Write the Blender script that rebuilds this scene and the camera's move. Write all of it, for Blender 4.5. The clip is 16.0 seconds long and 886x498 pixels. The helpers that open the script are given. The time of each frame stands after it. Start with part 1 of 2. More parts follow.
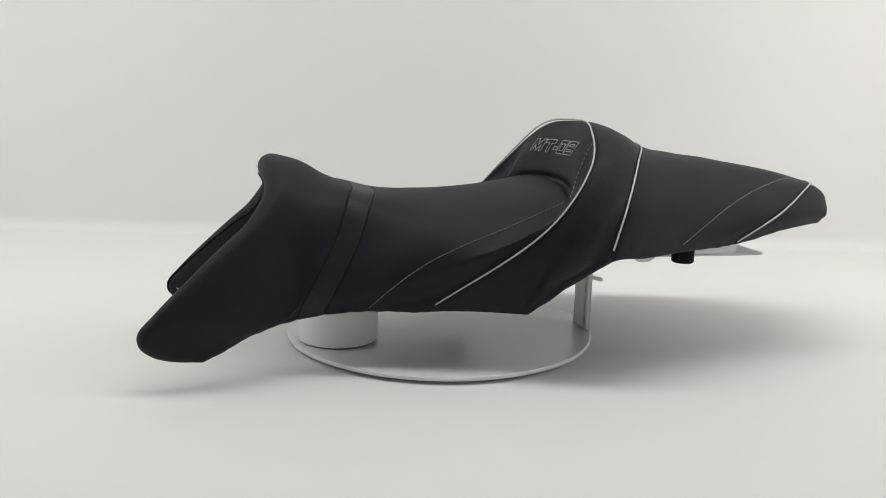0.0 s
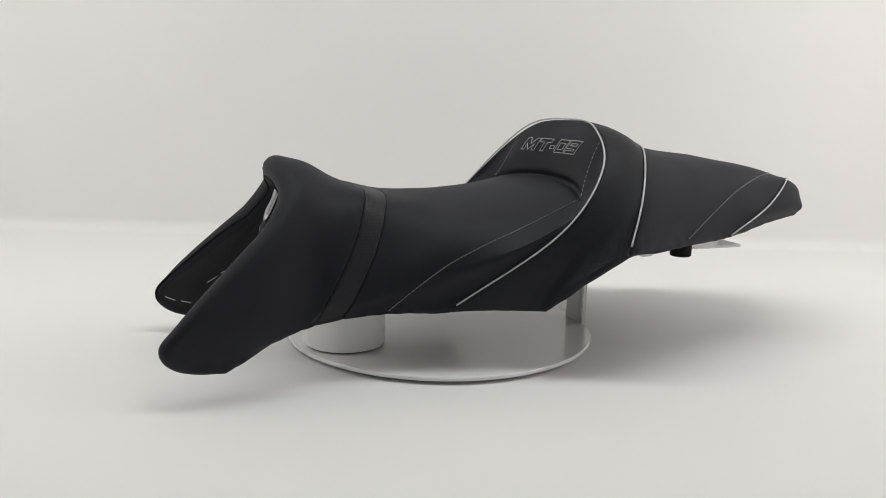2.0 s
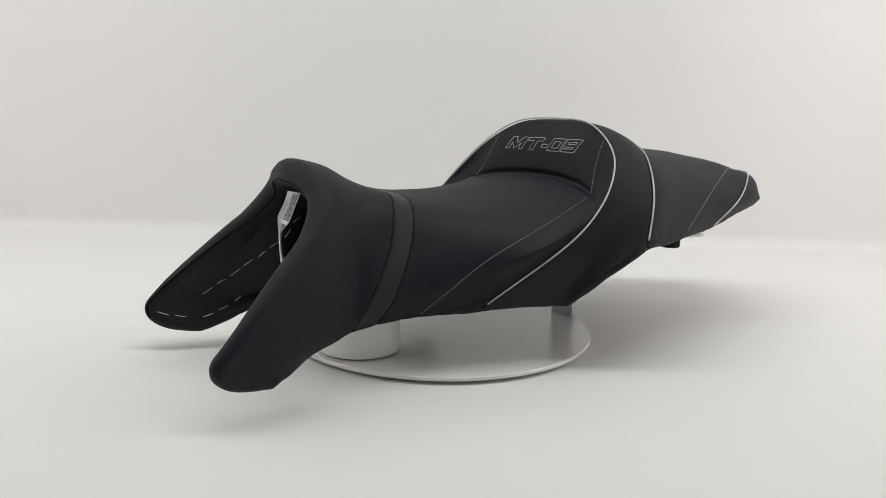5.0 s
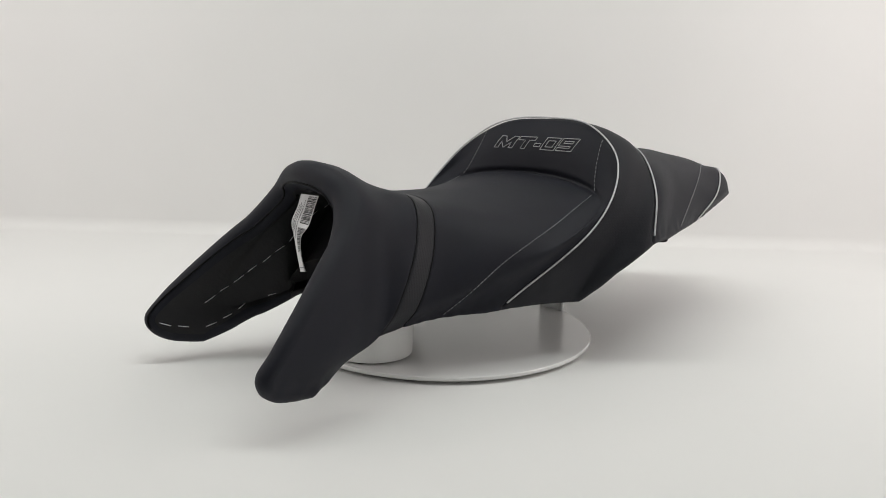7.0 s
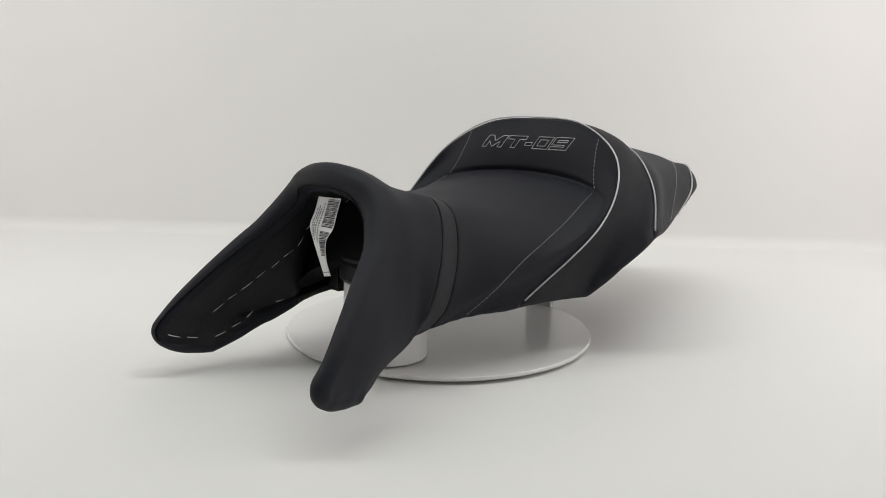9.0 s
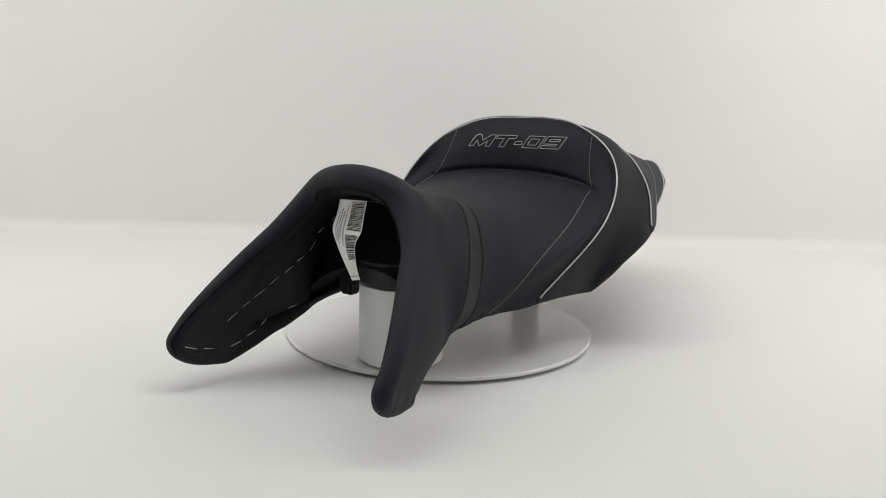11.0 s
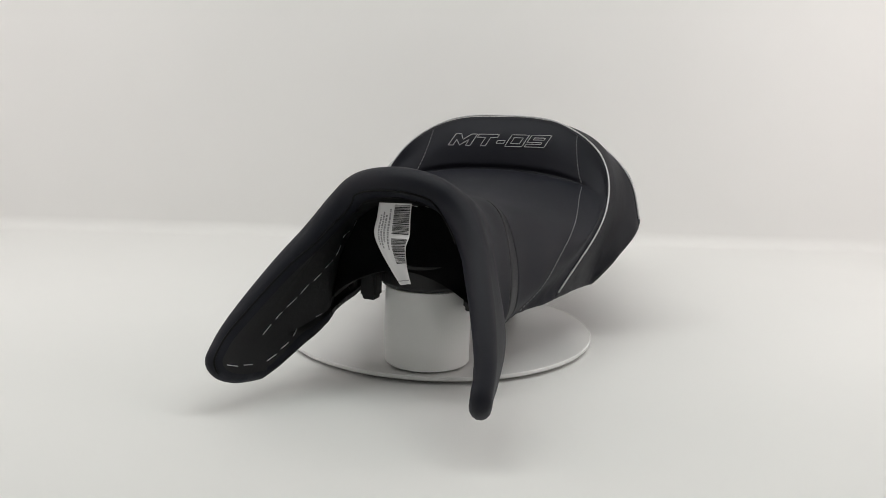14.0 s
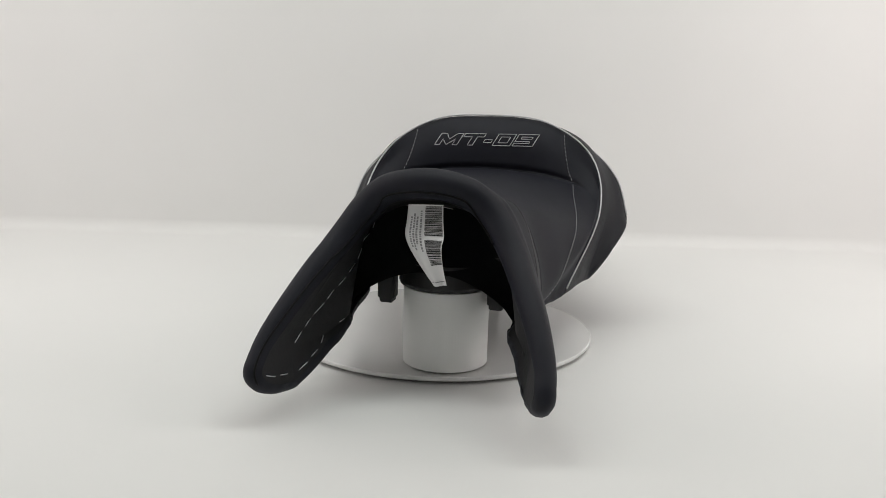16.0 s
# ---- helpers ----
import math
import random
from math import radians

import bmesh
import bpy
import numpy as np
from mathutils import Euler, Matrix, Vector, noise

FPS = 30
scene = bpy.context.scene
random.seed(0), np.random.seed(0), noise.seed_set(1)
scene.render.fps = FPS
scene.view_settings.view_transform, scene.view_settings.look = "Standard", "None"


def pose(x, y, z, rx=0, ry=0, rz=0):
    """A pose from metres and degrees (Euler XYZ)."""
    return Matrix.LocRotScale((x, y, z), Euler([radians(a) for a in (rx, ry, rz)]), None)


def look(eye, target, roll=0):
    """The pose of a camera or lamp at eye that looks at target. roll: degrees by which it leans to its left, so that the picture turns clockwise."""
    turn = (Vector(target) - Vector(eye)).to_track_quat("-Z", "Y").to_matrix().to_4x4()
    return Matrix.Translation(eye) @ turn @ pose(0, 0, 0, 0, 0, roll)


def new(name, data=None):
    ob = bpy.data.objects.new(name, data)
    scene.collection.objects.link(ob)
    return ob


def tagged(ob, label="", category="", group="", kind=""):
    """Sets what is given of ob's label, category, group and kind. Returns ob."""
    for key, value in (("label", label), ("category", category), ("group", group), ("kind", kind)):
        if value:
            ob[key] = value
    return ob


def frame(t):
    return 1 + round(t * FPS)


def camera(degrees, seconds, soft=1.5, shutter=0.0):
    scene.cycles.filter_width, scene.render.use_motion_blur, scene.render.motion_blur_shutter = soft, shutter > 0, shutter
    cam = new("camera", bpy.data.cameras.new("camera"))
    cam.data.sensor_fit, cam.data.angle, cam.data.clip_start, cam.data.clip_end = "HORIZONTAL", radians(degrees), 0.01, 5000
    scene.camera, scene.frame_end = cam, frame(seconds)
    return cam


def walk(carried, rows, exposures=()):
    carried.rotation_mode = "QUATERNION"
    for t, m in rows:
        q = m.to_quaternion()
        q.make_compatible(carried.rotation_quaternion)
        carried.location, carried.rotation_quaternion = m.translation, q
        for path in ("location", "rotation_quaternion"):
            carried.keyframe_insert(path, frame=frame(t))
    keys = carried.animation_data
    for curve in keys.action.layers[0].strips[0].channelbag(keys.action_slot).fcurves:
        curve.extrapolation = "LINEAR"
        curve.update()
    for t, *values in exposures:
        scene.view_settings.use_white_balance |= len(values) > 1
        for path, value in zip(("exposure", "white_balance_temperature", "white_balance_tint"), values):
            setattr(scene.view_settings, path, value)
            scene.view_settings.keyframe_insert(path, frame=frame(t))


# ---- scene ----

# ---- camera ----
DECK = 0.007                      # height of the turntable's top above the floor
EYE = (0.0, -0.742, 0.221 + DECK)
YAW, PITCH, ROLL = radians(0.151), radians(10.96), 1.585
cam = camera(60.05, 16.0, soft=0.65)
AIM = (EYE[0] + math.sin(YAW) * math.cos(PITCH), EYE[1] + math.cos(YAW) * math.cos(PITCH), EYE[2] - math.sin(PITCH))
walk(cam, [(0.0, look(EYE, AIM, ROLL)), (16.0, look(EYE, AIM, ROLL))])

# ---- light: two strip lights over the table and two added side lamps, in a white studio with an added grey wall behind the camera ----
world = bpy.data.worlds.new("world")
world.use_nodes = True
world.node_tree.nodes["Background"].inputs[0].default_value = (0.9, 0.93, 1.0, 1)
world.node_tree.nodes["Background"].inputs[1].default_value = 0.1
scene.world = world


def area_lamp(name, eye, target, w, h, watts, tint):
    data = bpy.data.lights.new(name, "AREA")
    data.shape, data.size, data.size_y, data.energy, data.color = "RECTANGLE", w, h, watts, tint
    ob = new(name, data)
    ob.matrix_world = look(eye, target)
    return ob


area_lamp("unseen_lamp", (-0.44, -0.15, 1.3), (-0.44, -0.10, 0), 0.85, 0.24, 4.4, (0.972, 1.0, 0.972))
area_lamp("unseen_lamp", (0.44, -0.15, 1.3), (0.44, -0.10, 0), 0.85, 0.24, 4.4, (0.972, 1.0, 0.972))
# unseen side lamps, added to brighten and warm the ends of the back wall
area_lamp("unseen_lamp", (-1.02, -0.15, 0.62), (-0.6, 0.5, 0.3), 0.4, 0.8, 2.6, (1.0, 0.89, 0.895))
area_lamp("unseen_lamp", (1.02, -0.15, 0.62), (0.7, 0.5, 0.35), 0.4, 0.8, 3.8, (1.0, 0.89, 0.895))


# ---- materials ----
def material(name, colour, rough=0.6, metal=0.0, scale=200.0, vary=0.1, bump=0.1, bump_scale=900.0, sheen=0.0, spec=0.5):
    m = bpy.data.materials.new(name)
    m.use_nodes = True
    nt = m.node_tree
    b = nt.nodes["Principled BSDF"]
    b.inputs["Roughness"].default_value, b.inputs["Metallic"].default_value = rough, metal
    b.inputs["Specular IOR Level"].default_value = spec
    b.inputs["Sheen Weight"].default_value = sheen
    co = nt.nodes.new("ShaderNodeTexCoord")
    n = nt.nodes.new("ShaderNodeTexNoise")
    n.inputs["Scale"].default_value, n.inputs["Detail"].default_value = scale, 6
    nt.links.new(co.outputs["Object"], n.inputs["Vector"])
    ramp = nt.nodes.new("ShaderNodeMix")
    ramp.data_type = "RGBA"
    ramp.inputs[6].default_value = (*[c * (1 - vary) for c in colour], 1)
    ramp.inputs[7].default_value = (*[c * (1 + vary) for c in colour], 1)
    nt.links.new(n.outputs["Fac"], ramp.inputs[0])
    nt.links.new(ramp.outputs[2], b.inputs["Base Color"])
    n2 = nt.nodes.new("ShaderNodeTexNoise")
    n2.inputs["Scale"].default_value, n2.inputs["Detail"].default_value = bump_scale, 3
    nt.links.new(co.outputs["Object"], n2.inputs["Vector"])
    bp = nt.nodes.new("ShaderNodeBump")
    bp.inputs["Strength"].default_value, bp.inputs["Distance"].default_value = bump, 0.001
    nt.links.new(n2.outputs["Fac"], bp.inputs["Height"])
    nt.links.new(bp.outputs["Normal"], b.inputs["Normal"])
    return m


VINYL = material("black_vinyl", (0.0048, 0.0056, 0.0112), 0.6, 0, 60, 0.2, 0.15, 1600, spec=0.3)
WOVEN = material("woven_vinyl", (0.0058, 0.0066, 0.0104), 0.58, 0, 60, 0.2, 0.15, 1600, spec=0.3)
FELT = material("black_fabric", (0.011, 0.011, 0.0118), 0.9, 0, 150, 0.3, 0.4, 900, spec=0.15)
LINING = material("black_lining", (0.0085, 0.0085, 0.0098), 0.65, 0, 50, 0.25, 0.3, 260, spec=0.4)
PLASTIC = material("black_plastic", (0.0075, 0.0075, 0.0082), 0.5, 0, 40, 0.2, 0.05, 300, spec=0.4)
CORD = material("black_cord", (0.004, 0.004, 0.0045), 0.7, 0, 300, 0.2, 0.2, 1500, spec=0.2)
SILVER = material("silver_piping", (0.52, 0.52, 0.53), 0.38, 0.2, 300, 0.12, 0.2, 2000)
THREAD = material("grey_thread", (0.50, 0.50, 0.51), 0.7, 0, 800, 0.3, 0.3, 3000)
STITCH = material("dull_thread", (0.30, 0.30, 0.31), 0.75, 0, 800, 0.3, 0.3, 3000)
STAPLE = material("steel_staple", (0.7, 0.7, 0.72), 0.3, 0.7, 500, 0.2, 0.1, 900)
WHITE = material("white_lacquer", (0.80, 0.80, 0.785), 0.4, 0, 14, 0.02, 0.03, 120)
GLOSS = material("glossy_white_acrylic", (0.78, 0.78, 0.77), 0.2, 0, 14, 0.02, 0.01, 60, spec=0.6)
ACRYLIC = material("frosted_acrylic", (0.76, 0.77, 0.76), 0.3, 0, 30, 0.06, 0.05, 200)
BACKDROP = material("white_backdrop", (0.80, 0.80, 0.785), 0.75, 0, 4, 0.025, 0.05, 14)
# for the added wall behind the camera; its grey sets the front fill
ROOM = material("grey_bounce", (0.5, 0.5, 0.51), 0.8, 0, 5, 0.08, 0.1, 60)
STEEL = material("zinc_steel", (0.66, 0.67, 0.68), 0.4, 0.6, 90, 0.12, 0.15, 400)
PAPER = material("white_paper", (0.74, 0.74, 0.74), 0.6, 0, 30, 0.05, 0.05, 200)
INK = material("black_ink", (0.03, 0.03, 0.03), 0.6)
GREY_INK = material("grey_ink", (0.25, 0.25, 0.26), 0.6)


def weave(m, pitch, strength):
    """Adds a woven relief, pitch metres a thread, over the material's own grain."""
    nt = m.node_tree
    bump = next(n for n in nt.nodes if n.type == "BUMP")
    co = next(n for n in nt.nodes if n.type == "TEX_COORD")
    waves = []
    for axis in ("X", "Z"):
        w = nt.nodes.new("ShaderNodeTexWave")
        w.wave_type, w.bands_direction = "BANDS", axis
        w.inputs["Scale"].default_value = 2 * math.pi / (20 * pitch)
        nt.links.new(co.outputs["Object"], w.inputs["Vector"])
        waves.append(w)
    both = nt.nodes.new("ShaderNodeMath")
    both.operation = "MULTIPLY"
    for k, w in enumerate(waves):
        nt.links.new(w.outputs["Fac"], both.inputs[k])
    b2 = nt.nodes.new("ShaderNodeBump")
    b2.inputs["Strength"].default_value, b2.inputs["Distance"].default_value = strength, 0.0010
    nt.links.new(both.outputs[0], b2.inputs["Height"])
    nt.links.new(bump.outputs["Normal"], b2.inputs["Normal"])
    nt.links.new(b2.outputs["Normal"], nt.nodes["Principled BSDF"].inputs["Normal"])


weave(WOVEN, 0.0026, 0.05)
BAND = material("ribbed_band", (0.0062, 0.0068, 0.0104), 0.5, 0, 60, 0.2, 0.15, 1600, spec=0.35)
weave(BAND, 0.0026, 0.16)


# ---- mesh helpers ----
def mesh_object(name, verts, faces, mat, parent=None, label="", smooth=True):
    me = bpy.data.meshes.new(name)
    me.from_pydata([tuple(map(float, v)) for v in verts], [], faces)
    me.materials.append(mat)
    me.polygons.foreach_set("use_smooth", [smooth] * len(me.polygons))
    me.validate()
    me.update()
    ob = new(name, me)
    if parent is not None:
        ob.parent = parent
    if label:
        ob["label"] = label
    return ob


def grid_faces(n, m, closed=False, base=0, flip=False):
    out = []
    for i in range(n - 1):
        for j in range(m if closed else m - 1):
            k = (j + 1) % m
            f = (base + i * m + j, base + i * m + k, base + (i + 1) * m + k, base + (i + 1) * m + j)
            out.append(f[::-1] if flip else f)
    return out


def part(name, bm, mat, parent, label="", smooth=False):
    me = bpy.data.meshes.new(name)
    bm.to_mesh(me)
    bm.free()
    me.materials.append(mat)
    me.polygons.foreach_set("use_smooth", [smooth] * len(me.polygons))
    ob = new(name, me)
    ob.parent = parent
    if label:
        ob["label"] = label
    return ob


def lathe(profile, n=64):
    """A bmesh turned round z from (radius, z) pairs, closed at both ends."""
    verts = [(r * math.cos(2 * math.pi * j / n), r * math.sin(2 * math.pi * j / n), z) for r, z in profile for j in range(n)]
    bm = bmesh.new()
    vs = [bm.verts.new(v) for v in verts]
    for f in grid_faces(len(profile), n, True):
        bm.faces.new([vs[i] for i in f])
    bm.faces.new(vs[:n][::-1])
    bm.faces.new(vs[-n:])
    return bm


def box(x0, x1, y0, y1, z0, z1, bevel=0.001):
    bm = bmesh.new()
    bmesh.ops.create_cube(bm, size=1)
    for v in bm.verts:
        v.co = ((x0 + x1) / 2 + v.co.x * (x1 - x0), (y0 + y1) / 2 + v.co.y * (y1 - y0), (z0 + z1) / 2 + v.co.z * (z1 - z0))
    if bevel:
        bmesh.ops.bevel(bm, geom=bm.edges[:], offset=bevel, segments=2, affect="EDGES")
    return bm


def tube(path, radius, n=8, flat=1.0):
    """Vertices and faces of a round tube along points."""
    P = np.array(path, float)
    t = np.gradient(P, axis=0)
    t /= np.linalg.norm(t, axis=1)[:, None] + 1e-12
    ref = np.array([0.0, 0.0, 1.0])
    verts = []
    for p, d in zip(P, t):
        a = np.cross(d, ref)
        if np.linalg.norm(a) < 1e-3:
            a = np.cross(d, (0, 1, 0))
        a /= np.linalg.norm(a)
        b = np.cross(a, d)
        for j in range(n):
            f = 2 * math.pi * j / n
            verts.append(p + radius * (a * math.cos(f) + flat * b * math.sin(f)))
    faces = grid_faces(len(P), n, True) + [tuple(range(n))[::-1], tuple(range((len(P) - 1) * n, len(P) * n))]
    return verts, faces


# ---- the studio: a white sweep, closed all round by added surfaces that bounce light ----
def sweep():
    r, y0 = 0.022, 0.500
    prof = [(-1.9, 0.0), (-1.15, 0.0), (-0.3, 0.0), (0.2, 0.0), (y0, 0.0)]
    prof += [(y0 + r * math.sin(a), r - r * math.cos(a)) for a in np.linspace(0.08, math.pi / 2, 14)]
    prof += [(y0 + r, 0.8), (y0 + r, 1.6)]
    verts, n = [], len(prof)
    xs = np.linspace(-1.1, 1.1, 12)
    for x in xs:
        verts += [(x, y, z) for y, z in prof]
    ob = mesh_object("ground", verts, grid_faces(len(xs), n, flip=True), BACKDROP)
    return tagged(ob, "white seamless studio floor curving up into the back wall", "backdrop", kind="structure")


sweep()
# never in view: sides, ceiling and rear wall added only to return light
for wall_name, dims, mat, text in (
        ("bounce_wall_west", (-1.14, -1.10, -1.9, 0.62, 0, 1.6), BACKDROP, "plain white side wall, unseen, added to bounce light"),
        ("bounce_wall_east", (1.10, 1.14, -1.9, 0.62, 0, 1.6), BACKDROP, "plain white side wall, unseen, added to bounce light"),
        ("ceiling", (-1.14, 1.14, -1.9, 0.66, 1.6, 1.64), BACKDROP, "plain white ceiling, unseen, added to bounce light"),
        ("bounce_wall_south", (-1.14, 1.14, -1.94, -1.9, 0, 1.64), ROOM, "plain grey wall behind the camera, added to set the front fill")):
    ob = part(wall_name, box(*dims, 0), mat, None)
    tagged(ob, text, "wall", kind="structure")


# ---- what turns ----
def thing(name, label, category, group=""):
    return tagged(new(name), label, category, group)


turntable = thing("turntable", "round white display turntable with a thin rim", "turntable")
part("disc", lathe([(0.147, DECK - 0.0040), (0.1495, DECK - 0.0036), (0.15, DECK - 0.0030), (0.15, DECK - 0.0010), (0.1492, DECK), (0.01, DECK)], 160), GLOSS, turntable, smooth=False)
part("base", lathe([(0.132, 0.0), (0.133, 0.0008), (0.133, DECK - 0.004)], 96), WHITE, turntable)

# ---- the seat's cover: ribs from the crest line down to the lower edge (along, across, up) ----
OFF = 0.025
RIBS = []


def rib(crest, shoulder, flank, side, edge):
    RIBS.append((crest, shoulder, flank, side, edge))


rib((-0.1599, 0, 0.1705), (-0.1553, 0.0467, 0.1570), (-0.1788, 0.0752, 0.1154), (-0.2330, 0.0996, 0.0599), (-0.2651, 0.1039, 0.0231))
rib((-0.1381, 0, 0.1653), (-0.1492, 0.0477, 0.1550), (-0.1620, 0.0704, 0.1258), (-0.1974, 0.0952, 0.0567), (-0.2171, 0.0917, 0.0131))
rib((-0.1133, 0, 0.1517), (-0.1214, 0.0463, 0.1441), (-0.1382, 0.0701, 0.1155), (-0.1494, 0.0800, 0.0468), (-0.1716, 0.0760, 0.0299))
rib((-0.0910, 0, 0.1430), (-0.0990, 0.0560, 0.1410), (-0.1130, 0.0780, 0.1050), (-0.1360, 0.0860, 0.0620), (-0.1440, 0.0750, 0.0400))
rib((-0.071, 0, 0.140), (-0.080, 0.055, 0.135), (-0.094, 0.078, 0.102), (-0.114, 0.086, 0.063), (-0.122, 0.077, 0.044))
rib((-0.025, 0, 0.140), (-0.032, 0.066, 0.129), (-0.047, 0.092, 0.107), (-0.068, 0.097, 0.074), (-0.082, 0.080, 0.047))
rib((0.101, 0, 0.151), (0.090, 0.074, 0.146), (0.066, 0.1150, 0.1305), (0.014, 0.1185, 0.1025), (-0.056, 0.091, 0.051))
rib((0.106, 0, 0.183), (0.099, 0.066, 0.176), (0.084, 0.114, 0.149), (0.034, 0.121, 0.110), (-0.046, 0.096, 0.052))
rib((0.124, 0, 0.206), (0.114, 0.062, 0.200), (0.093, 0.111, 0.168), (0.048, 0.124, 0.116), (-0.036, 0.100, 0.053))
rib((0.141, 0, 0.203), (0.132, 0.068, 0.197), (0.112, 0.112, 0.172), (0.071, 0.131, 0.121), (0.0365, 0.117, 0.0525))
rib((0.158, 0, 0.194), (0.148, 0.065, 0.192), (0.126, 0.108, 0.175), (0.096, 0.136, 0.133), (0.062, 0.138, 0.081))
rib((0.175, 0, 0.186), (0.163, 0.057, 0.185), (0.139, 0.103, 0.175), (0.116, 0.137, 0.145), (0.097, 0.152, 0.104))
rib((0.248, 0, 0.1725), (0.236, 0.049, 0.174), (0.215, 0.087, 0.164), (0.181, 0.117, 0.142), (0.132, 0.144, 0.105))
rib((0.354, 0, 0.152), (0.337, 0.042, 0.156), (0.294, 0.072, 0.155), (0.234, 0.105, 0.141), (0.165, 0.134, 0.106))
rib((0.386, 0, 0.146), (0.359, 0.038, 0.149), (0.331, 0.072, 0.151), (0.284, 0.100, 0.130), (0.235, 0.108, 0.105))
rib((0.397, 0, 0.131), (0.376, 0.037, 0.137), (0.351, 0.069, 0.142), (0.322, 0.090, 0.130), (0.294, 0.093, 0.1145))
rib((0.403, 0, 0.116), (0.385, 0.034, 0.122), (0.361, 0.064, 0.131), (0.349, 0.078, 0.125), (0.346, 0.074, 0.1175))

N_RIBS = len(RIBS)
CTRL = np.array(RIBS, float)
# the two wings hang a little differently: what one of them is bent by, rib by rib and down its length
BENT = np.array((0.0015, 0.0100, 0.0065))
BEND = np.zeros((N_RIBS, 5, 1))
PULLED = np.array((0.0045, -0.0030, 0.0))      # the backrest's other cheek sits a little further back
PULL = np.zeros((N_RIBS, 5, 1))
PULL[6:9, :, 0] = np.outer((1.0, 1.0, 0.7), (0.0, 0.3, 1.0, 0.7, 0.2))
BEND[:3, :, 0] = np.outer((1.0, 0.9, 0.6), (0.0, 0.05, 0.35, 0.75, 1.0))
# ribs with a fold: where the seat meets the backrest, and under the backrest's piping
FOLDS = {1: (0.0, 0.0, 0.0, 0.0, 0.5), 6: (1.0, 0.9, 0.08), 8: (0.8, 0.8, 0.5, 0.2, 0.0), 9: (0.0, 0.0, 0.0, 0.3, 0.95)}


def catmull(P, t):
    """Points on the Catmull-Rom curve through P (n, ..., 3) at parameters t in 0..n-1."""
    n = len(P)
    ext = np.concatenate([[2 * P[0] - P[1]], P, [2 * P[-1] - P[-2]]])
    i = np.clip(np.floor(t).astype(int), 0, n - 2)
    f = (t - i).reshape((-1,) + (1,) * (P.ndim - 1))
    a, b, c, d = ext[i], ext[i + 1], ext[i + 2], ext[i + 3]
    return 0.5 * (2 * b + (c - a) * f + (2 * a - 5 * b + 4 * c - d) * f ** 2 + (3 * b - a - 3 * c + d) * f ** 3)


def along(C, u):
    """Smooth curves through the ribs, eased by the true distances between them."""
    h = np.linalg.norm(np.diff(C, axis=0), axis=-1, keepdims=True) + 1e-6
    d = np.diff(C, axis=0) / h
    m = np.concatenate([d[:1], (d[:-1] * h[1:] + d[1:] * h[:-1]) / (h[1:] + h[:-1]), d[-1:]])
    leave, reach = m.copy(), m.copy()
    for r, column in FOLDS.items():
        for k, sharp in enumerate(column):
            leave[r, k] += sharp * (d[r, k] - m[r, k])
            reach[r, k] += sharp * (d[r - 1, k] - m[r, k])
    i = np.clip(np.floor(u).astype(int), 0, len(C) - 2)
    f = (u - i)[:, None, None]
    return (2 * f ** 3 - 3 * f ** 2 + 1) * C[i] + (f ** 3 - 2 * f ** 2 + f) * h[i] * leave[i] + (3 * f ** 2 - 2 * f ** 3) * C[i + 1] + (f ** 3 - f ** 2) * h[i] * reach[i + 1]


def surface_points(u, v):
    """The cover's points for equally long u and v, in the seat's frame. The wing tips are rounded in u and v."""
    u, v = np.asarray(u, float), np.asarray(v, float)
    x, y = np.clip(1 - u / 0.55, 0, 1), np.clip(1 - (1 - np.abs(v)) / 0.08, 0, 1)
    u = np.where(u < 0.55, 0.55 * (1 - x * np.sqrt(1 - y * y / 2)), u)
    v = np.where(np.abs(v) > 0.92, np.sign(v) * (1 - 0.08 * (1 - y * np.sqrt(1 - x * x / 2))), v)
    rows, other = along(CTRL + BEND * BENT, u), along(CTRL + PULL * PULLED, u)
    full = np.concatenate([other[:, :0:-1] * np.array([1, -1, 1]), rows], axis=1)
    full = np.concatenate([2 * full[:, :1] - full[:, 1:2], full, 2 * full[:, -1:] - full[:, -2:-1]], axis=1)
    t = (v + 1) * 4
    i = np.clip(np.floor(t).astype(int), 0, 7)
    f, k = (t - i)[:, None], np.arange(len(u))
    a, b, c, d = full[k, i], full[k, i + 1], full[k, i + 2], full[k, i + 3]
    P = 0.5 * (2 * b + (c - a) * f + (2 * a - 5 * b + 4 * c - d) * f ** 2 + (3 * b - a - 3 * c + d) * f ** 3)
    return np.stack([P[:, 0], -(P[:, 1] + OFF), P[:, 2] + DECK], -1)


def frames_points(u, v):
    """Points, outward normals and both tangents, for equally long u and v."""
    u, v, e = np.asarray(u, float), np.asarray(v, float), 2e-3
    unit = lambda a: a / (np.linalg.norm(a, axis=-1, keepdims=True) + 1e-12)
    uu, vv = np.clip(u, e, N_RIBS - 1 - e), np.clip(v, -1 + e, 1 - e)
    du = unit(surface_points(uu + e, v) - surface_points(uu - e, v))
    dv = unit(surface_points(u, vv + e) - surface_points(u, vv - e))
    return surface_points(u, v), unit(np.cross(du, dv)) * FACING, du, dv


def frames_at(u, v):
    """The same on a grid of u and v."""
    uu, vv = np.meshgrid(np.asarray(u, float), np.asarray(v, float), indexing="ij")
    return [a.reshape(uu.shape + (3,)) for a in frames_points(uu.ravel(), vv.ravel())]


def surface(u, v):
    uu, vv = np.meshgrid(np.asarray(u, float), np.asarray(v, float), indexing="ij")
    return surface_points(uu.ravel(), vv.ravel()).reshape(uu.shape + (3,))


FACING = 1.0
FACING = 1.0 if frames_points([5.0], [0.0])[1][0, 2] > 0 else -1.0


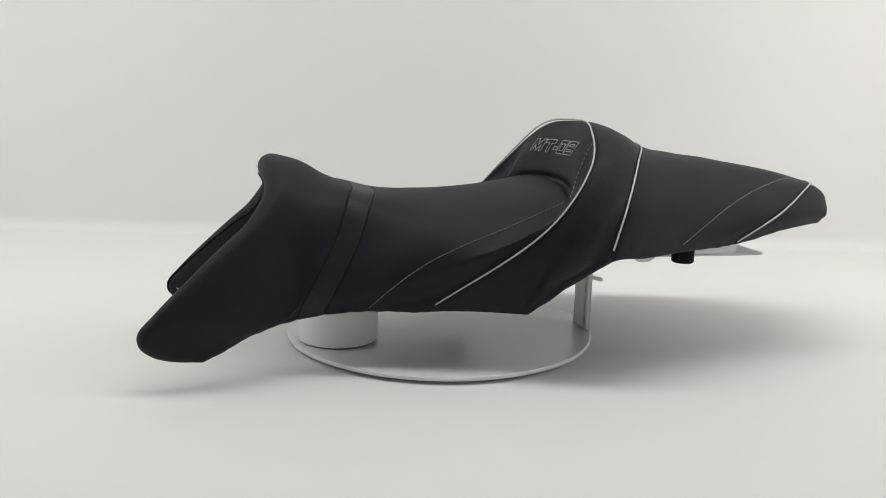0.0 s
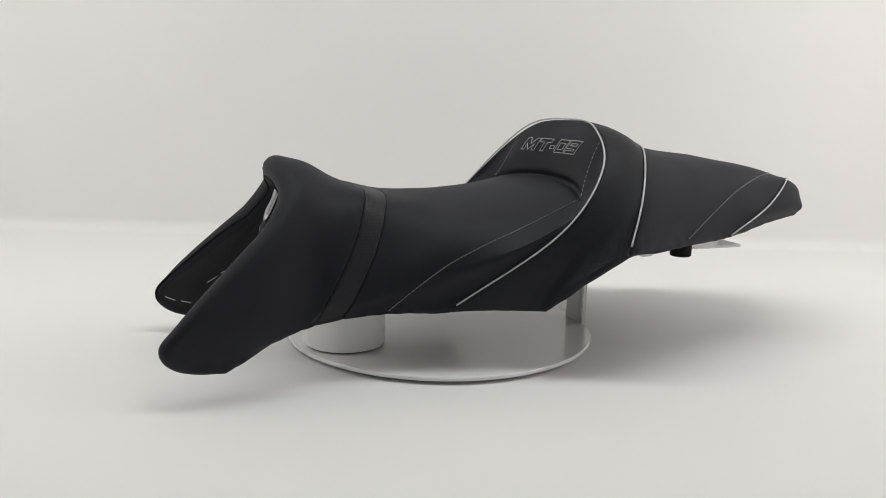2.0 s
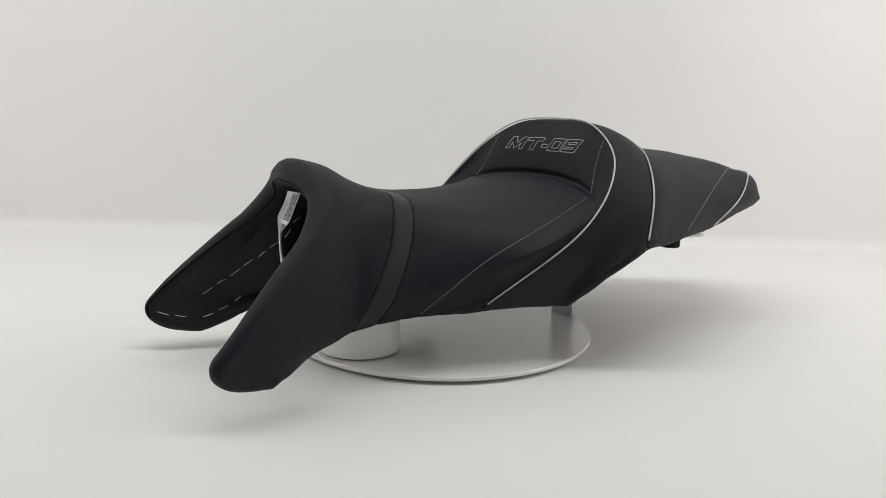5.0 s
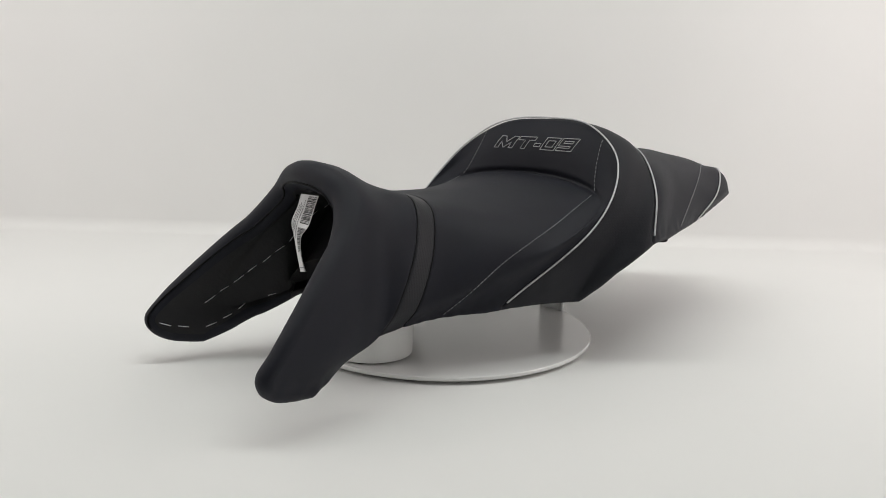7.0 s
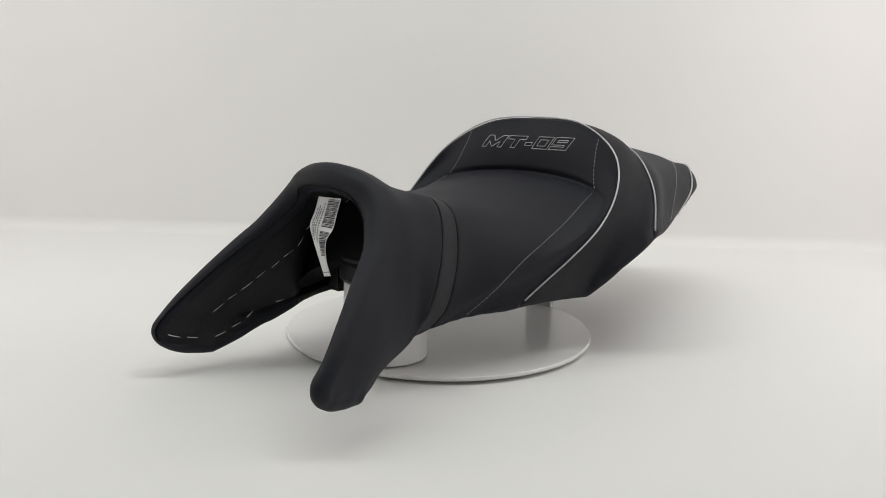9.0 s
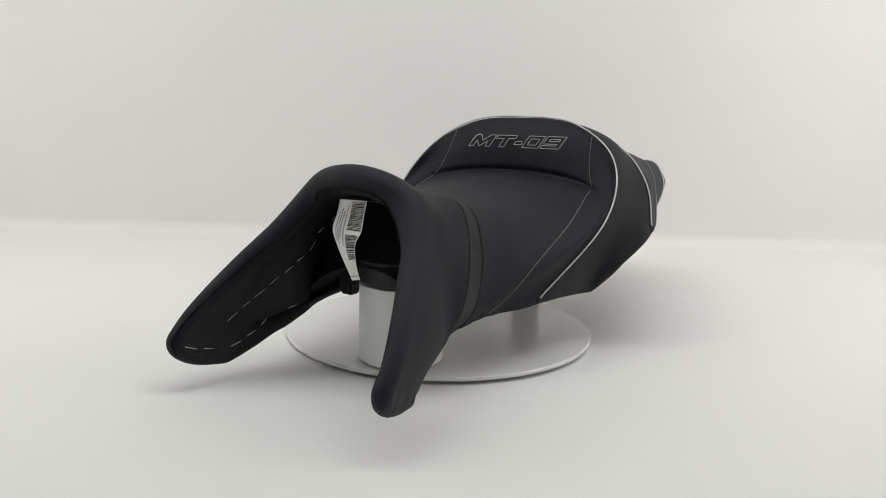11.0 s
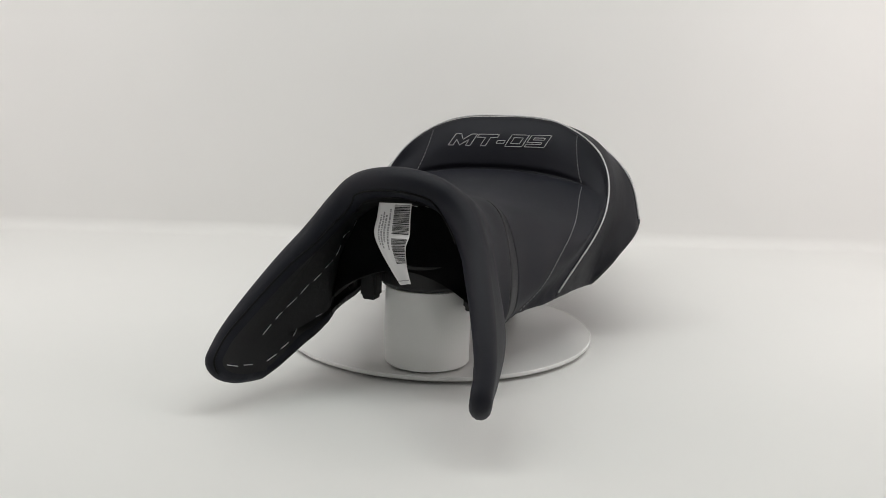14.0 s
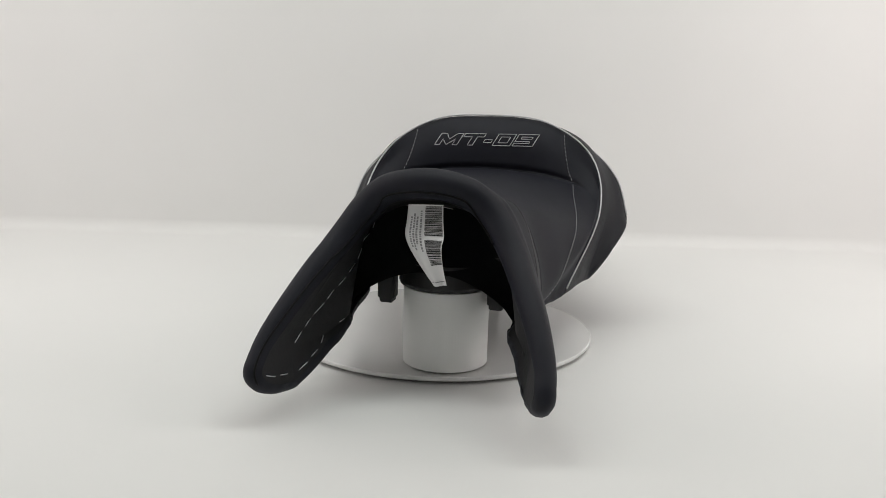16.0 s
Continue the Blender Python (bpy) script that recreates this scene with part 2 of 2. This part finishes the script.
seat = thing("motorcycle_seat", "black upholstered motorcycle seat with silver piping and raised rider backrest", "seat")


def thickness(u, v):
    """The padding's thickness: full at the nose, thin towards the wing tips and the lower edge."""
    nose, tip = np.clip((2.6 - u) / 2, 0, 1), np.clip((np.abs(v) - 0.35) / 0.5, 0, 1)
    wing = np.clip((3.4 - u) / 0.6, 0, 1)
    return 0.0085 + 0.0035 * wing + nose * (0.0115 * (1 - tip) + 0.0025 * tip)


def eased(n, a, b):
    """n values from a to b, closer together towards both ends."""
    return a + (b - a) * (0.5 - 0.5 * np.cos(np.linspace(0, math.pi, n)))


BAND_SEAM = (0.0007, 0.0012, 2.0)
SEAM = (0.0014, 0.0018, 2.0)       # depth, width, and how far down the side it reaches
CREASE = (0.0030, 0.0035, 0.34)


def panel(name, u0, u1, nu, label, mat=VINYL, front=False, back=False, first=SEAM, last=SEAM):
    """One stitched panel of the cover between two ribs, its lower edge rolled inward, its seams sunk."""
    roll = 7
    u, v = eased(nu, u0, u1), np.sin(np.linspace(-1, 1, 81) * 1.50) / math.sin(1.50)
    P, n, du, dv = frames_at(u, v)
    run = np.concatenate([np.zeros((1, len(v))), np.cumsum(np.linalg.norm(np.diff(P, axis=0), axis=-1), axis=0)])
    reach = lambda seam: np.clip((seam[2] + 0.1 - np.abs(v)) / 0.2, 0, 1)[None, :] * seam[0]
    sunk = np.exp(-(run / first[1]) ** 2) * reach(first) * (not front) + np.exp(-((run[-1] - run) / last[1]) ** 2) * reach(last) * (not back)
    P = P - n * sunk[..., None]
    # the foam is never quite even, and the cover puckers a little along its lower edge
    for i in range(nu):
        for j in range(len(v)):
            c = Vector(P[i, j])
            P[i, j] += n[i, j] * (0.0005 * noise.noise(c * 28) + 0.0011 * max(0, abs(v[j]) - 0.88) / 0.12 * noise.noise(c * 110))
    nv = len(v)
    i0, i1 = (roll if front else 0), (roll if back else 0)
    rows = []
    for i in range(-i0, nu + i1):
        ii = min(max(i, 0), nu - 1)
        a = (ii - i if i < 0 else i - ii) / roll
        row = []
        for j in range(-roll, nv + roll):
            jj = min(max(j, 0), nv - 1)
            b = abs(j - jj) / roll
            p, nn = P[ii, jj], n[ii, jj]
            if a or b:
                e = FACING * (a * np.cross(nn, dv[ii, jj]) * (1 if i < 0 else -1) + b * np.cross(nn, du[ii, jj]) * (-1 if j < 0 else 1))
                e /= np.linalg.norm(e)
                f, r = math.pi * max(a, b), thickness(u[ii], v[jj]) / 2
                p = p - nn * r + r * (nn * math.cos(f) + e * math.sin(f))
            row.append(p)
        rows.append(row)
    m = nv + 2 * roll
    return mesh_object(name, [p for r in rows for p in r], grid_faces(len(rows), m, flip=True), mat, seat, label)


front_panel = panel("front_panel", 0, 3, 60, "black vinyl nose panel with two hanging side wings", front=True, last=BAND_SEAM)
strap_band = panel("strap_band", 3, 4, 22, "narrow black woven band across the seat", BAND, first=BAND_SEAM, last=BAND_SEAM)
rider_panel = panel("rider_panel", 4, 6, 50, "black vinyl rider seating panel", first=BAND_SEAM, last=CREASE)
backrest_panel = panel("backrest_panel", 6, 8, 46, "black backrest face with embroidery", first=CREASE)
bolster = panel("bolster", 8, 11, 54, "padded black bolster", WOVEN)
pillion_panel = panel("pillion_panel", 11, 14, 56, "black vinyl pillion panel")
tail_panel = panel("tail_panel", 14, N_RIBS - 1, 28, "black tail cap", back=True)


def inside(u, v):
    """Points on the lining, in from the cover by the padding's thickness, and the way into the hollow."""
    P, n, _, _ = frames_at(u, v)
    t = thickness(np.asarray(u, float)[:, None], np.asarray(v, float)[None, :])
    return P - n * t[..., None], -n


def hollow():
    u, v = np.linspace(0, 3.05, 50), np.linspace(-1, 1, 81)
    P, _ = inside(u, v)
    # the lining sags and wrinkles between the rows of staples
    for i, a in enumerate(u):
        for j, b in enumerate(v):
            if 0.5 < a < 2.9 and 0.1 < abs(b) < 0.9:
                P[i, j] += np.array([0, 0, 1]) * 0.0025 * noise.noise(Vector((a * 1.7, b * 9, 3.1)))
    lining = mesh_object("lining", P.reshape(-1, 3), grid_faces(len(u), len(v)), LINING, seat, "black fabric lining inside the wings")
    u = np.linspace(2.95, N_RIBS - 1.2, 60)
    E, _ = inside(u, [-0.95, 0.95])
    k = np.linspace(0, 1, 17)
    Q = E[:, :1] * (1 - k)[None, :, None] + E[:, 1:] * k[None, :, None]
    Q[..., 2] += 0.001 + (0.021 + 0.014 * np.clip((5 - u) / 2, 0, 1))[:, None] * np.sin(k * math.pi)[None, :] ** 0.7
    mesh_object("base_pan", Q.reshape(-1, 3), grid_faces(len(u), len(k)), FELT, seat, "black felted base pan")
    top, _ = inside([2.95], 2 * k - 1)
    h = np.linspace(0, 1, 7)
    wall = Q[0][None] * (1 - h)[:, None, None] + top[0][None] * h[:, None, None]
    wall[..., 0] += (0.006 * np.sin(h * math.pi))[:, None]
    mesh_object("pan_front", wall.reshape(-1, 3), grid_faces(len(h), len(k)), FELT, seat, "black plastic front of the base pan")
    return lining


lining = hollow()


def cord(name, pts, radius, mat, label="", n=8, parent=seat):
    verts, faces = tube(pts, radius, n)
    return mesh_object(name, verts, faces, mat, parent, label)


def piping(u):
    reach = 0.975 if u == 11 else 0.99
    vs = np.linspace(-reach, reach, 141)
    P, n, _, _ = frames_at([u], vs)
    pts = P[0] + n[0] * 0.0007
    if u == 8:                      # over the backrest the cord leans forward, out of the seam
        pts[:, 0] -= 0.0016 * np.clip((0.55 - np.abs(vs)) / 0.25, 0, 1)
    cord("piping", pts, 0.00082, SILVER, "thin silver piping cord", parent=bolster if u < 12 else tail_panel)


for u in (8, 11, 14):
    piping(u)
# black cords in the seams of the band and along the rim of the wings
for u in (3, 4):
    P, n, _, _ = frames_at([u], np.linspace(-1, 1, 121))
    cord("seam_cord", P[0] - n[0] * 0.0007, 0.0005, CORD, parent=strap_band)
vs = np.linspace(-0.99, 0.45, 131)
P, n, _, dv = frames_at([0.0], vs)
half = (thickness(0.0, vs) / 2)[:, None]
cord("rim_cord", P[0] - n[0] * half + half * 1.02 * (n[0] * math.cos(2.3) + FACING * np.cross(n[0], dv[0]) * math.sin(2.3)), 0.0009, CORD, parent=front_panel)


def path_points(uv, step, inner=False, lift=0.0003):
    """Points about step apart along straight runs between (u, v) corners, with the way out of the surface."""
    uv = np.array(uv, float)
    fine = catmull(uv, np.linspace(0, len(uv) - 1, 40 * len(uv)))
    P, n = frames_points(fine[:, 0], fine[:, 1])[:2]
    pts = P - n * (thickness(fine[:, 0], fine[:, 1])[:, None] + lift) if inner else P + n * lift
    run = np.concatenate([[0], np.cumsum(np.linalg.norm(np.diff(pts, axis=0), axis=1))])
    at = np.arange(0, run[-1], step)
    return np.stack([np.interp(at, run, pts[:, k]) for k in range(3)], 1)


def dashes(name, uv, length, gap, radius, mat, label, parent, inner=False, lift=0.0003, jitter=0.0):
    fine = path_points(uv, 0.0005, inner, lift)
    verts, faces, i = [], [], 0
    n_len, n_gap = max(2, round(length / 0.0005)), max(1, round(gap / 0.0005))
    while i + n_len < len(fine):
        seg = fine[i:i + n_len + 1:max(1, n_len // 3)]
        if jitter:
            seg = seg + np.random.normal(0, jitter, 3) * np.linspace(-1, 1, len(seg))[:, None]
        v, f = tube(seg, radius, 5)
        faces += [tuple(k + len(verts) for k in q) for q in f]
        verts += list(v)
        i += n_len + n_gap
    mesh_object(name, verts, faces, mat, parent, label)


# rows of stitches: along the rider panel, up the sides of the backrest, across the pillion panel
SIDE_ROW = [(4.89, 0.975), (5.04, 0.80), (5.17, 0.68), (5.30, 0.585), (5.42, 0.50), (5.58, 0.425), (5.77, 0.375), (5.98, 0.35)]
BACK_ROW = [(6.06, 0.345), (6.3, 0.335), (6.7, 0.332), (7.1, 0.332), (7.5, 0.332), (7.85, 0.335)]
for sign in (1, -1):
    dashes("stitching", [(a, sign * b) for a, b in SIDE_ROW], 0.0024, 0.0016, 0.00036, STITCH, "row of grey stitches", rider_panel)
    dashes("stitching", [(a, sign * b) for a, b in BACK_ROW], 0.0024, 0.0018, 0.00040, STITCH, "row of grey stitches", backrest_panel)
dashes("stitching", [(13, b) for b in np.linspace(-0.99, 0.99, 15)], 0.0024, 0.0016, 0.00036, STITCH, "row of grey stitches", pillion_panel)

# rows of staples that hold the cover inside the wings
UPPER_ROW = [(2.8, 0.28), (2.8, 0.1), (2.72, -0.12), (2.45, -0.32), (2.01, -0.5), (1.86, -0.565), (1.68, -0.6), (1.53, -0.63), (1.4, -0.66), (1.25, -0.69), (1.14, -0.735), (0.96, -0.77), (0.81, -0.82), (0.55, -0.89)]
TIP_ROW = [(0.10, -0.970), (0.38, -0.966), (0.62, -0.968), (0.88, -0.970)]
LOWER_ROW = [(1.02, -0.972), (1.3, -0.970), (1.7, -0.968), (2.1, -0.972), (2.5, -0.975), (2.98, -0.975)]
for row in (UPPER_ROW, TIP_ROW, LOWER_ROW):
    dashes("staple_row", row, 0.0088, 0.0060, 0.00034, STAPLE, "broken row of bright staples", lining, True, 0.0007, 0.0005)


# embroidered badge on the backrest: slanted outlines
def find_uv(q, z, u=7.0):
    """The (u, v) on the backrest's face at q metres off the middle and z metres over the deck."""
    v = q / 0.24
    for _ in range(12):
        f = lambda a, b: (lambda p: np.array([-p[1] - OFF - q, p[2] - DECK - z]))(surface([a], [b])[0, 0])
        r, e = f(u, v), 1e-3
        J = np.stack([(f(u + e, v) - r) / e, (f(u, v + e) - r) / e], 1)
        d = np.linalg.solve(J + 1e-9 * np.eye(2), -r)
        u, v = float(np.clip(u + np.clip(d[0], -0.3, 0.3), 6.2, 7.95)), float(np.clip(v + np.clip(d[1], -0.1, 0.1), -0.6, 0.6))
    return u, v


def outline(name, corners, closed=True):
    """A line of grey thread through (across, up) corners in millimetres, laid on the backrest."""
    loop = list(corners) + ([corners[0]] if closed else [])
    pts = []
    for (x0, y0), (x1, y1) in zip(loop, loop[1:]):
        steps = max(2, int(math.hypot(x1 - x0, y1 - y0) / 2.5))
        for k in range(steps):
            x, y = x0 + (x1 - x0) * k / steps, y0 + (y1 - y0) * k / steps
            u, v = find_uv(-0.0586 + (x + 0.55 * y) / 1000, 0.1733 + (y + 0.02 * x) / 1000)
            P, n, _, _ = frames_at([u], [v])
            pts.append(P[0, 0] + n[0, 0] * 0.0004)
    pts.append(pts[0]) if closed else None
    cord(name, pts, 0.00044, THREAD, "slanted outline embroidered in grey thread", 6, backrest_panel)


BADGE = (
    [(0, 0), (0, 12.2), (6.4, 12.2), (12.3, 6.2), (18.0, 12.2), (24.4, 12.2), (24.4, 0), (19.2, 0), (19.2, 6.4), (12.3, 0.2), (5.3, 6.4), (5.3, 0)],
    [(26.4, 12.2), (49.0, 12.2), (49.0, 8.8), (41.5, 8.8), (41.5, 0), (35.8, 0), (35.8, 8.8), (26.4, 8.8)],
    [(51.6, 3.0), (51.6, 6.0), (60.0, 6.0), (60.0, 3.0)],
    [(63.2, 0), (63.2, 12.2), (82.4, 12.2), (82.4, 0)],
    [(67.8, 3.0), (67.8, 9.2), (77.8, 9.2), (77.8, 3.0)],
    [(85.2, 0), (85.2, 2.9), (101.6, 2.9), (101.6, 4.7), (85.2, 4.7), (85.2, 12.2), (107.0, 12.2), (107.0, 0)],
    [(90.2, 7.4), (90.2, 9.5), (102.0, 9.5), (102.0, 7.4)])
for corners in BADGE:
    outline("embroidery", corners)


# ---- what hangs under the pan ----
def shaped(name, bm, mat, label="", at=(0, 0, 0), smooth=False):
    bmesh.ops.translate(bm, verts=bm.verts, vec=(at[0], -(at[1] + OFF), at[2] + DECK))
    return part(name, bm, mat, seat, label, smooth)


def end_mesh(bm):
    me = bpy.data.meshes.new("end")
    bm.to_mesh(me)
    bm.free()
    return me


for q, low in ((-0.044, 0.0525), (0.050, 0.0535)):
    bm = box(-0.0072, 0.0072, -0.0072, 0.0072, 0.002, 0.045, 0.0015)
    foot_end = box(-0.0058, 0.0058, -0.0058, 0.0058, -0.001, 0.004, 0.001)
    bm.from_mesh(end_mesh(foot_end))
    shaped("front_foot", bm, PLASTIC, "square black rubber foot", (-0.114, q, low))
for q in (-0.09, 0.09):
    shaped("rubber_buffer", lathe([(0.0086, 0), (0.0098, 0.001), (0.0098, 0.022), (0.0088, 0.024), (0.0088, 0.034)], 32), CORD, "round black rubber buffer", (0.196, q, 0.0845))
shaped("tail_bracket", box(0.19, 0.3205, -0.032, 0.032, 0.0765, 0.0795, 0.0012), STEEL, "pale flat metal bracket plate")
shaped("bracket_block", box(0.225, 0.288, -0.034, 0.034, 0.0795, 0.100, 0.002), STEEL, "pale metal bracket block")
for q in (-0.089, 0.089):
    bm = bmesh.new()
    prof = [(-0.010, 0.020), (-0.010, 0.004), (-0.0085, 0.0012), (-0.005, 0.0), (0.004, 0.0008), (0.009, 0.004), (0.011, 0.010), (0.011, 0.020)]
    lo, hi = [bm.verts.new((x, -0.0016, z)) for x, z in prof], [bm.verts.new((x, 0.0016, z)) for x, z in prof]
    bm.faces.new(lo), bm.faces.new(hi[::-1])
    for a in range(len(prof)):
        b = (a + 1) % len(prof)
        bm.faces.new((lo[b], lo[a], hi[a], hi[b]))
    bmesh.ops.bevel(bm, geom=bm.edges[:], offset=0.0006, segments=1, affect="EDGES")
    shaped("hook", bm, STEEL, "small rounded grey metal hook", (0.160, q, 0.085))
shaped("pan_socket", lathe([(0.036, 0.0), (0.0395, 0.0015), (0.0405, 0.004), (0.0405, 0.022)], 48), PLASTIC, "black plastic socket over the tube", (-0.1033, 0.005, 0.0685))


# ---- the tag that hangs in the front opening ----
tag = thing("paper_tag", "creased white paper tag with barcode hanging inside the seat", "tag")
TAG_ROWS = [((-0.1622, -0.0137, 0.1425), (-0.1619, 0.0136, 0.1435)), ((-0.1660, -0.0136, 0.1315), (-0.1672, 0.0150, 0.1325)),
            ((-0.1715, -0.0132, 0.1203), (-0.1733, 0.0172, 0.1209)), ((-0.1722, -0.0085, 0.1090), (-0.1800, 0.0172, 0.1125)),
            ((-0.1748, 0.0025, 0.0943), (-0.1815, 0.0192, 0.0985)), ((-0.1772, 0.0118, 0.0835), (-0.1796, 0.0219, 0.0853))]


def tag_at(a, b, lift=0.0):
    """A point on the tag: a across 0 to 1, b down 0 to 1."""
    rows = np.array(TAG_ROWS)
    L, Rr = catmull(rows, np.array([b * (len(rows) - 1)]))[0]
    p = L * (1 - a) + Rr * a + np.array([-0.0015 * math.sin(a * math.pi * 2) * b - lift, 0, 0])
    return np.array([p[0], -(p[1] + OFF), p[2] + DECK])


A, B = np.linspace(0, 1, 9), np.linspace(0, 1, 31)
front_side = [tag_at(a, b) for b in B for a in A]
back_side = [tag_at(a, b, -0.0003) for b in B for a in A]
rim = [k for k in range(9)] + [9 * r + 8 for r in range(1, 31)] + [270 + k for k in range(7, -1, -1)] + [9 * r for r in range(29, 0, -1)]
side_faces = [(rim[k], rim[(k + 1) % len(rim)], rim[(k + 1) % len(rim)] + 279, rim[k] + 279) for k in range(len(rim))]
sheet = mesh_object("sheet", front_side + back_side, grid_faces(31, 9) + grid_faces(31, 9, base=279, flip=True) + side_faces, PAPER, tag)


def ink(name, a0, a1, b0, b1, mat, label=""):
    aa, bb = np.linspace(a0, a1, 4), np.linspace(b0, b1, 3)
    return [tag_at(a, b, 0.0004) for b in bb for a in aa]


def ink_part(name, patches, mat, label):
    verts, faces = [], []
    for p in patches:
        faces += grid_faces(3, 4, base=len(verts))
        verts += p
    mesh_object(name, verts, faces, mat, sheet, label)


rng = random.Random(4)
for b0, b1, a0, a1 in ((0.02, 0.39, 0.50, 0.97), (0.46, 0.76, 0.50, 0.97)):
    bars, b = [], b0
    while b < b1:
        w = rng.choice((0.005, 0.006, 0.009, 0.014))
        bars.append(ink("bar", a0, a1, b, b + w, INK))
        b += w + rng.choice((0.004, 0.006, 0.009))
    ink_part("barcode", bars, INK, "black printed barcode")
for col, (a, b0, b1) in enumerate(((0.40, 0.08, 0.62), (0.30, 0.16, 0.52), (0.22, 0.12, 0.60), (0.14, 0.16, 0.56))):
    bars, b = [], b0
    while b < b1:
        w = rng.uniform(0.012, 0.04)
        bars.append(ink("bar", a - 0.025, a + 0.025, b, min(b + w, b1), GREY_INK))
        b += w + 0.010
    ink_part("printed_line", bars, GREY_INK, "line of small grey print")
ink_part("printed_line", [ink("bar", 0.1, 0.9, 0.945, 0.955, GREY_INK)], GREY_INK, "line of small grey print")

# ---- stands under the seat ----
stand = thing("tube_stand", "short white plastic tube standing on the turntable", "stand")
bm = lathe([(0.0345, DECK + 0.0015), (0.0362, DECK + 0.0015), (0.0365, DECK + 0.0020), (0.0365, DECK + 0.0675), (0.0360, DECK + 0.068), (0.0345, DECK + 0.068), (0.0342, DECK + 0.004)], 96)
bmesh.ops.translate(bm, verts=bm.verts, vec=(-0.1033, -0.030, 0))
part("tube", bm, WHITE, stand, smooth=False)
# recessed black ring, added to draw the shadow line where the tube meets the disc
bm = lathe([(0.0332, DECK), (0.0335, DECK + 0.0003), (0.0335, DECK + 0.0035)], 96)
bmesh.ops.translate(bm, verts=bm.verts, vec=(-0.1033, -0.030, 0))
part("contact_shadow_ring", bm, PLASTIC, stand, "thin black ring standing in for the contact shadow under the tube")
post = thing("post", "upright pale acrylic post with a channel under the seat", "stand")
part("plate", box(0.1412, 0.1440, -0.0322, -0.0060, DECK, DECK + 0.115, 0.0006), ACRYLIC, post)
part("channel", box(0.1398, 0.1438, -0.0356, -0.0326, DECK, DECK + 0.112, 0.0008), ACRYLIC, post)
part("channel", box(0.1398, 0.1438, -0.0398, -0.0372, DECK, DECK + 0.112, 0.0008), ACRYLIC, post)
part("channel_back", box(0.1438, 0.1452, -0.0392, -0.0326, DECK, DECK + 0.112, 0.0004), ACRYLIC, post)
lever = box(0.1452, 0.1590, -0.0370, -0.0310, DECK + 0.0515, DECK + 0.0555, 0.0016)
bmesh.ops.rotate(lever, verts=lever.verts, cent=(0.1452, 0, DECK + 0.0535), matrix=Matrix.Rotation(radians(16), 3, "Y"))
part("clamp_lever", lever, STEEL, post, "small grey metal lever")


def motions():
    for ob in (turntable, seat, tag, stand, post):
        walk(ob, [(t, pose(0, 0, 0, 0, 0, 11.5 + a)) for t, a in TURN])


# seconds and degrees of the turntable
TURN = [(0.0, 1.5), (1.5, 7.3), (3.5, 15.0), (7.0, 28.7), (9.0, 36.7), (12.5, 50.9), (14.5, 59.2), (16.0, 65.4)]
motions()
